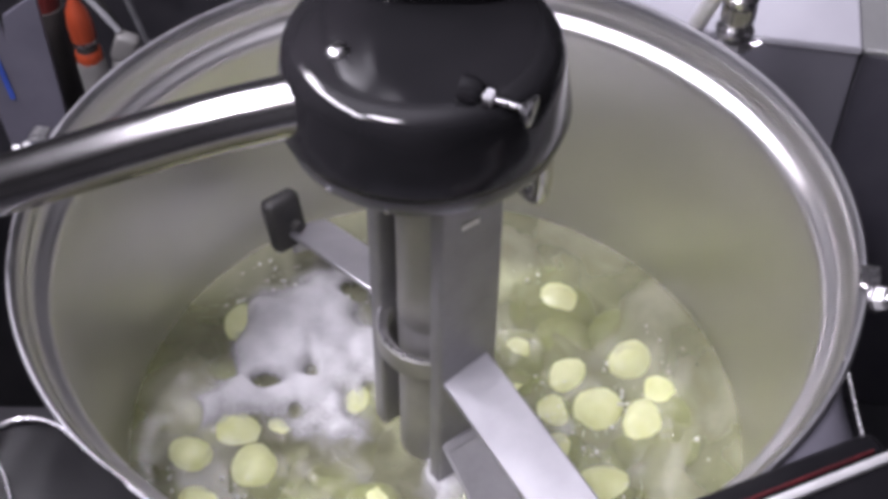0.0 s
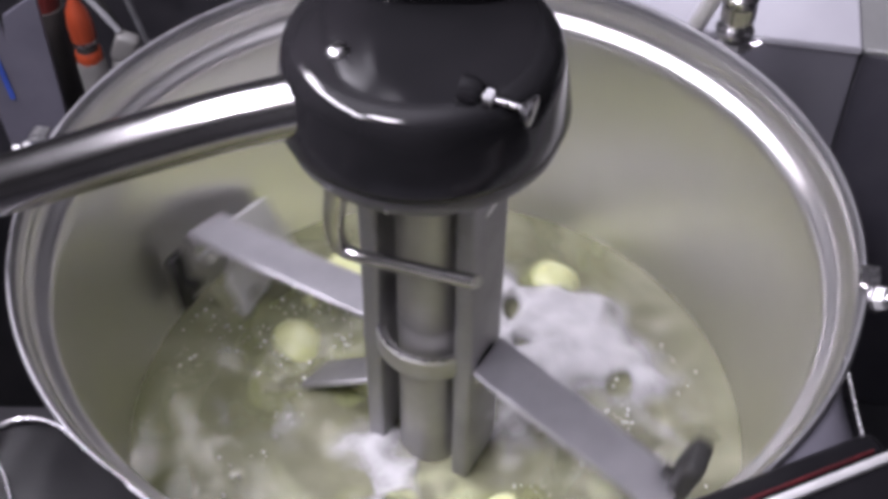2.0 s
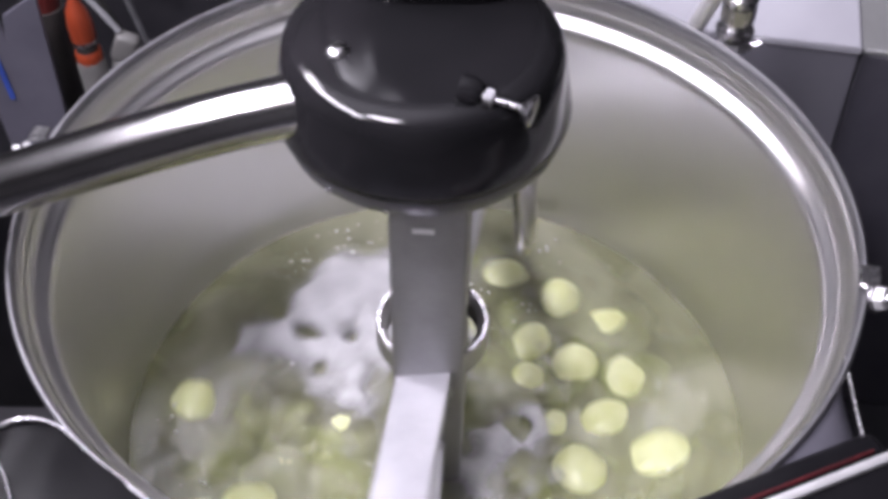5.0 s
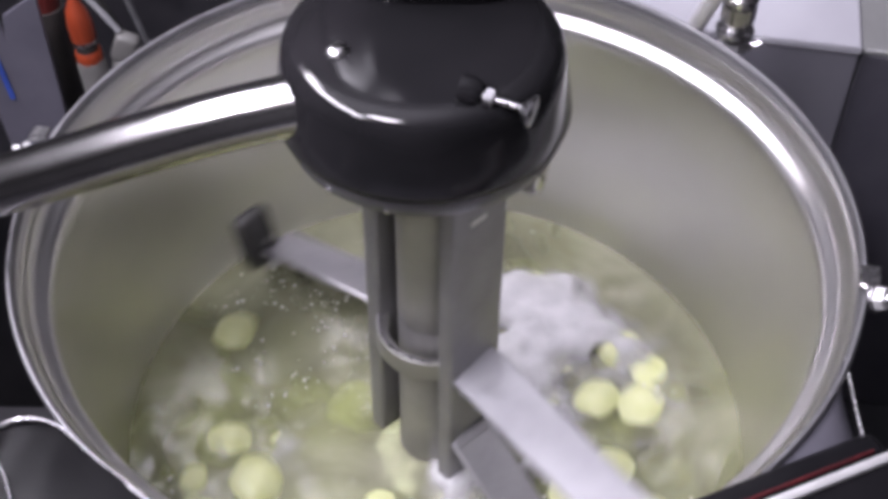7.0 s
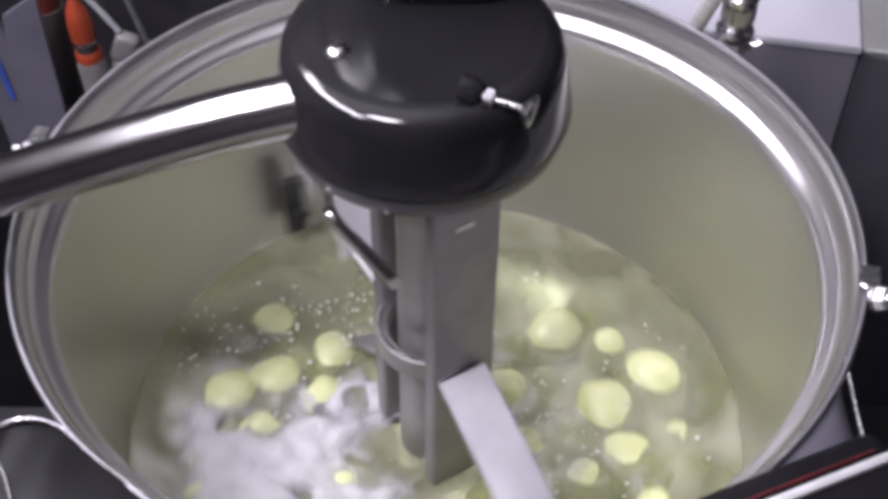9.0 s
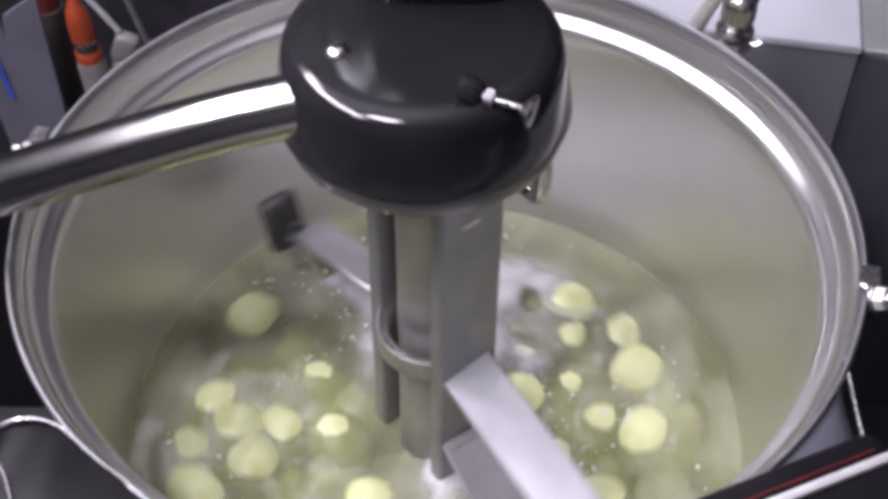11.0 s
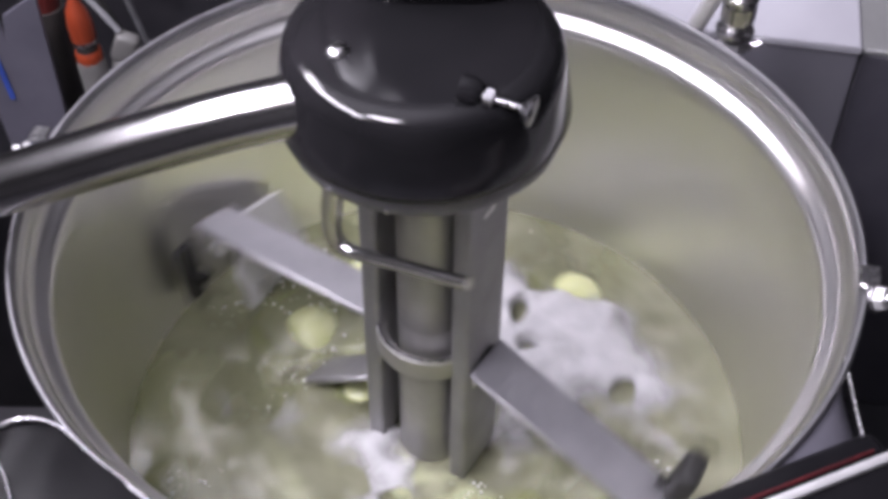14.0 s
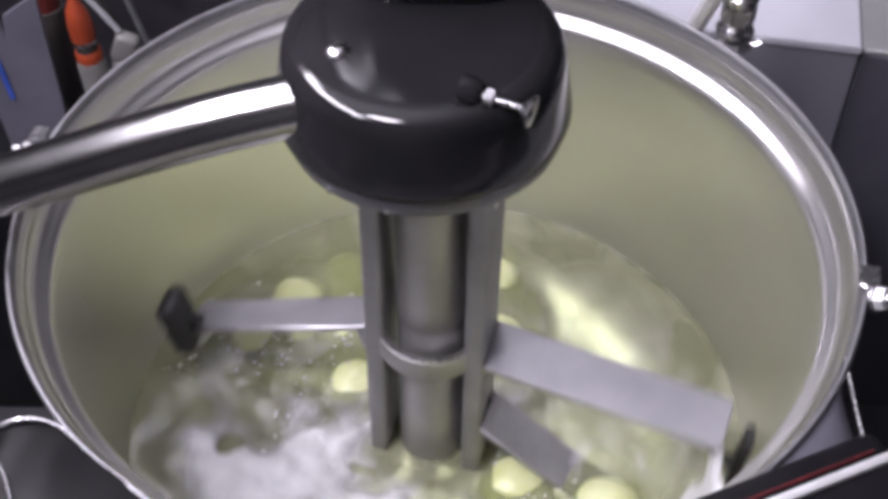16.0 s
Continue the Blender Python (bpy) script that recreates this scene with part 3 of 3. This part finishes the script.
foam_core = foam_sheet("foam", "white froth round the stirrer column", 0.05, 0.095, 34, 8, 0.010, 0.3)


foam_film = foam_sheet("foam_film", "thin milky foam film drifting on the water", 0.06, 0.32, 150, 12, 0.003, 0.22, 2.05)


def bubbles(seed, count, r0, r1, half):
    rng = random.Random(seed)
    bm = bmesh.new()
    for _ in range(count):
        if not _ % 9:
            mid = (rng.uniform(r0, r1), rng.gauss(0, half))
        r, a = min(mid[0] + rng.gauss(0, 0.012), r1), radians(mid[1] + rng.gauss(0, 4))
        size = rng.choice((0.0008, 0.001, 0.0013, 0.0018, 0.0026))
        bmesh.ops.create_icosphere(bm, subdivisions=1, radius=size,
                                   matrix=Matrix.Translation((r * math.cos(a), r * math.sin(a), dip(r) + 0.003 + size * 0.3)))
    ob = part("bubbles", bm, M_BUBBLE)
    ob.location = (AX, AY, WATER_Z)
    return tagged(ob, "small clear bubbles on the boiling water", "bubbles", kind="stuff")


bubbles_back = bubbles(3, 240, 0.15, 0.33, 30)
bubbles_front = bubbles(4, 200, 0.07, 0.32, 45)


def steam_material():
    m, nt, p = material("white_steam")
    p.inputs["Base Color"].default_value = (0.58, 0.58, 0.60, 1)
    p.inputs["Roughness"].default_value = 1.0
    p.inputs["Specular IOR Level"].default_value = 0.0
    n = noise_node(nt, 16.0, 3.0)
    n.inputs["Distortion"].default_value = 0.8
    at = nt.nodes.new("ShaderNodeAttribute")
    at.attribute_name = "density"
    mul = nt.nodes.new("ShaderNodeMath")
    mul.operation = "MULTIPLY"
    nt.links.new(at.outputs["Fac"], mul.inputs[0])
    nt.links.new(span(nt, n.outputs["Fac"], 0.16, 0.95), mul.inputs[1])
    clear = nt.nodes.new("ShaderNodeBsdfTransparent")
    mix = nt.nodes.new("ShaderNodeMixShader")
    nt.links.new(mul.outputs[0], mix.inputs[0])
    nt.links.new(clear.outputs[0], mix.inputs[1])
    nt.links.new(p.outputs[0], mix.inputs[2])
    nt.links.new(mix.outputs[0], nt.nodes["Material Output"].inputs["Surface"])
    return m


M_STEAM = steam_material()


def steam_layer(seed, z, radius, thick):
    """A thin uneven blanket of steam that lies over the water."""
    off = Vector((seed * 1.9, seed * 4.3, 0))
    bm = bmesh.new()
    layer = bm.verts.layers.float.new("density")
    n, m, rings = 72, 20, []
    for j in range(m + 1):
        r = 0.064 + (radius - 0.064) * j / m
        ring = []
        for i in range(n):
            a = 2 * math.pi * i / n
            p = Vector((r * math.cos(a), r * math.sin(a), 0))
            w = bm.verts.new((p.x, p.y, z + 0.022 * noise.noise(p * 5 + off)))
            w[layer] = min(1.0, (m - j) / 4, (j + 0.5) / 3) * max(0.0, thick + 0.60 * noise.noise(p * 4.5 + off))
            ring.append(w)
        rings.append(ring)
    for p, q in zip(rings, rings[1:]):
        for i in range(n):
            bm.faces.new((p[i], q[i], q[(i + 1) % n], p[(i + 1) % n]))
    ob = part("steam", bm, M_STEAM)
    ob.location = (AX, AY, 0)
    return tagged(ob, "low white steam lying over the boiling water", "steam", kind="stuff")


steam_layers = [steam_layer(2, WATER_Z + 0.075, 0.340, 0.74), steam_layer(7, -0.120, 0.364, 0.60)]


# ---- things behind the kettle ----
def build_cabinet():
    c = thing("side_cabinet", "steel side cabinet with white top and dark front", "cabinet", (0.539, 0.454, -0.15))
    c.rotation_euler = (0, 0, radians(-10))
    h = -0.15 - FLOOR_Z
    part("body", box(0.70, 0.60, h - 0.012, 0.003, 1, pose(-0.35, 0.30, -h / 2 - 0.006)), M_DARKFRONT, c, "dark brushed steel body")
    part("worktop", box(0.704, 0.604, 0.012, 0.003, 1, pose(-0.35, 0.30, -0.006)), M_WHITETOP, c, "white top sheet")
    return c


def build_low_cabinet():
    c = thing("low_cabinet", "dull grey low cabinet beside the white-topped one", "cabinet", (0.5435, 0.4605, -0.155))
    c.rotation_euler = (0, 0, radians(-10))
    h = -0.155 - FLOOR_Z
    part("body", box(0.60, 0.60, h - 0.010, 0.003, 1, pose(0.30, 0.30, -h / 2 - 0.005)), M_COWL, c, "dark body")
    part("worktop", box(0.604, 0.604, 0.010, 0.003, 1, pose(0.30, 0.30, -0.005)), M_CABTOP, c, "grey top sheet")
    return c


def build_bench():
    c = thing("low_bench", "black equipment bench in shadow", "bench", (-0.55, 0.72, -0.36))
    h = -0.36 - FLOOR_Z
    part("body", box(1.1, 0.66, h - 0.01, 0.004, 1, pose(0, 0, -h / 2 - 0.005)), M_BOXBLACK, c)
    part("top", box(1.12, 0.68, 0.01, 0.003, 1, pose(0, 0, -0.005)), M_BOXBLACK, c)
    return c


def build_board():
    c = thing("film_board", "grey film-covered board with blue marker strokes and torn edge", "board", (0, 0.45, 0))
    out = [(-0.500, -0.36), (-0.500, -0.082), (-0.512, -0.092), (-0.548, -0.118), (-0.552, -0.150), (-0.556, -0.128), (-0.575, -0.142), (-0.60, -0.152), (-0.598, -0.22), (-0.585, -0.36)]
    part("sheet", plate(out, 0.006, 0.001), M_BOARD, c)
    a, b = Vector((-0.574, -0.0045, -0.160)), Vector((-0.564, -0.0045, -0.250))
    part("ink_stroke", plate([(a.x - 0.004, a.z), (a.x + 0.004, a.z), (b.x + 0.003, b.z), (b.x - 0.004, b.z)], 0.0016, 0), M_INK, c, "blue marker stroke", m=pose(0, -0.0045, 0))
    part("ink_stroke", plate([(-0.582, -0.158), (-0.567, -0.164), (-0.567, -0.170), (-0.582, -0.165)], 0.0016, 0), M_INK, c, "blue marker stroke", m=pose(0, -0.0052, 0))
    return c


def build_bottle():
    c = thing("sealant_bottle", "orange plastic bottle with dark band and white base", "bottle", (-0.446, 0.46, -0.344))
    c.rotation_euler = (0, radians(-3), 0)
    part("base", lathe([(0.0005, -0.016), (0.0175, -0.016), (0.019, -0.013), (0.019, 0.146), (0.017, 0.152), (0.0005, 0.152)], 32), M_WHITEPL, c, "off-white lower part")
    part("lower_ring", lathe([(0.0005, 0.152), (0.0168, 0.152), (0.017, 0.154), (0.017, 0.166), (0.016, 0.168), (0.0005, 0.168)], 32), M_ORANGE, c, "orange ring")
    part("band", lathe([(0.0005, 0.168), (0.0145, 0.168), (0.0145, 0.179), (0.0005, 0.179)], 32), M_RUBBER, c, "black band")
    part("clip_ring", lathe([(0.012, 0.179), (0.0152, 0.179), (0.0156, 0.182), (0.015, 0.185), (0.012, 0.185)], 32), M_CHROME, c, "grey metal ring")
    part("cap", lathe([(0.0005, 0.185), (0.0158, 0.185), (0.0164, 0.190), (0.0160, 0.212), (0.0135, 0.228), (0.008, 0.240), (0.005, 0.250), (0.0005, 0.251)], 32), M_ORANGE, c, "orange tapered cap")
    part("hose", pipe(smooth_path([(0.012, 0.02, 0.262), (0.022, 0.022, 0.235), (0.034, 0.022, 0.20), (0.040, 0.03, 0.15), (0.042, 0.04, 0.004)], 6), 0.0055, 12), M_RUBBER, c, "black hose")
    return c


def build_can():
    c = thing("red_can", "dark can with dull red top standing in shadow", "can", (-0.522, 0.53, -0.36))
    part("body", lathe([(0.0005, 0), (0.022, 0), (0.023, 0.004), (0.023, 0.200), (0.0005, 0.200)], 32), M_CAN, c, "dark brown-grey body")
    part("cap", lathe([(0.0005, 0.200), (0.020, 0.200), (0.0205, 0.25), (0.017, 0.256), (0.0005, 0.257)], 28), M_REDCAN, c, "dull red cap")
    return c


def build_plug():
    c = thing("power_plug", "off-white plug with grey cables", "plug", (-0.412, 0.475, -0.36))
    part("socket_block", box(0.036, 0.028, 0.16, 0.007, 3, pose(0, 0, 0.08)), M_WHITEPL, c)
    part("plug_body", box(0.032, 0.022, 0.044, 0.008, 3, pose(0.004, -0.006, 0.180, 0, 22, 0)), M_WHITEPL, c)
    part("cable", pipe(smooth_path([(0.0, -0.006, 0.205), (-0.020, 0.0, 0.232), (-0.048, 0.01, 0.262), (-0.085, 0.03, 0.31), (-0.10, 0.08, 0.33), (-0.06, 0.15, 0.25), (-0.02, 0.2, 0.004)], 7), 0.0042, 12), M_CABLE, c, "grey cable")
    return c


def build_tub():
    c = thing("white_tub", "small white plastic tub on the bench", "tub", (-0.372, 0.885, -0.36))
    part("bowl", lathe([(0.0005, 0.004), (0.045, 0.004), (0.062, 0.08), (0.066, 0.08), (0.049, 0), (0.0005, 0)], 40), M_WHITETOP, c)
    return c


def build_valve():
    c = thing("steam_valve", "chrome pipe fitting with hex nuts and slanted lever tube", "valve", (0.329, 0.288, -0.030))
    part("pipe", lathe([(0.0005, -0.83), (0.011, -0.83), (0.011, 0.30), (0.0005, 0.30)], 28), M_CHROME, c, "chrome riser pipe")
    part("lower_nut", hex_bar(0.017, 0.016), M_STRIP, c, m=pose(0, 0, 0.012, 0, 0, 10))
    part("upper_nut", hex_bar(0.020, 0.026, 0.003), M_TUBE, c, m=pose(0, 0, 0.052, 0, 0, 24))
    part("collar", lathe([(0.011, 0.064), (0.019, 0.066), (0.0195, 0.074), (0.013, 0.080), (0.011, 0.08)], 28), M_CHROME, c)
    part("washer", lathe([(0.011, 0.024), (0.021, 0.024), (0.0215, 0.027), (0.021, 0.030), (0.011, 0.030)], 28), M_CHROME, c)
    part("tab", box(0.040, 0.008, 0.003, 0.001, 1, pose(0.016, -0.004, 0.004, 0, -14, 24)), M_CHROME, c, "bright bent tab")
    part("lever", pipe([(-0.042, 0.024, 0.004), (-0.020, -0.012, 0.112), (-0.006, -0.006, 0.155), (0.0, 0.0, 0.17)], 0.0098, 24), M_STRIP, c, "slanted bright steel tube")
    return c


build_cabinet()
build_low_cabinet()
build_bench()
build_board()
build_bottle()
build_can()
build_plug()
build_tub()
build_valve()


# ---- what moves ----
def motions():
    walk(stirrer, [(t, pose(AX, AY, 0, 0, 0, a)) for t, a in SWEEP])
    walk(foam_main, [(t, pose(AX, AY, WATER_Z, 0, 0, a)) for t, a in FOAM_TURN])
    walk(water, [(t, pose(KX, KY, WATER_Z, 0, 0, a)) for t, a in FOAM_TURN])
    walk(foam_film, [(t, pose(AX, AY, WATER_Z - 0.001, 0, 0, a + 180)) for t, a in FOAM_TURN])
    heaps = [play(57, 123, 8.0), play(237, 303, 188.0)]
    walk(foam_core, [(t, pose(AX, AY, WATER_Z, 0, 0, c - 60)) for t, c in zip(STEPS, heaps[0])])
    walk(bubbles_back, [(t, pose(AX, AY, WATER_Z, 0, 0, 125 + 20 * math.sin(t * 0.9))) for t in STEPS])
    walk(bubbles_front, [(t, pose(AX, AY, WATER_Z, 0, 0, -60 + 40 * math.sin(t * 0.7 + 1))) for t in STEPS])
    for k, ob in enumerate(steam_layers):
        walk(ob, [(t, pose(AX, AY, 0.006 * math.sin(0.9 * t + 2 * k), 0, 0, 90 * k + (0.6 - 0.25 * k) * a)) for t, a in FOAM_TURN])
    for ob, heap, az, r, z, spin, tilt, phase in potatoes:
        rows = []
        for t, c in zip(STEPS, heaps[heap]):
            a = radians(c + az + 3.5 * math.sin(1.7 * t + phase))
            rows.append((t, pose(AX + r * math.cos(a), AY + r * math.sin(a), WATER_Z + dip(r) + z + 0.004 * math.sin(2.6 * t + 2 * phase),
                                 tilt + 10 * math.sin(1.3 * t + phase), 12 * math.sin(1.1 * t + 2 * phase), spin + math.degrees(a))))
        walk(ob, rows)


motions()
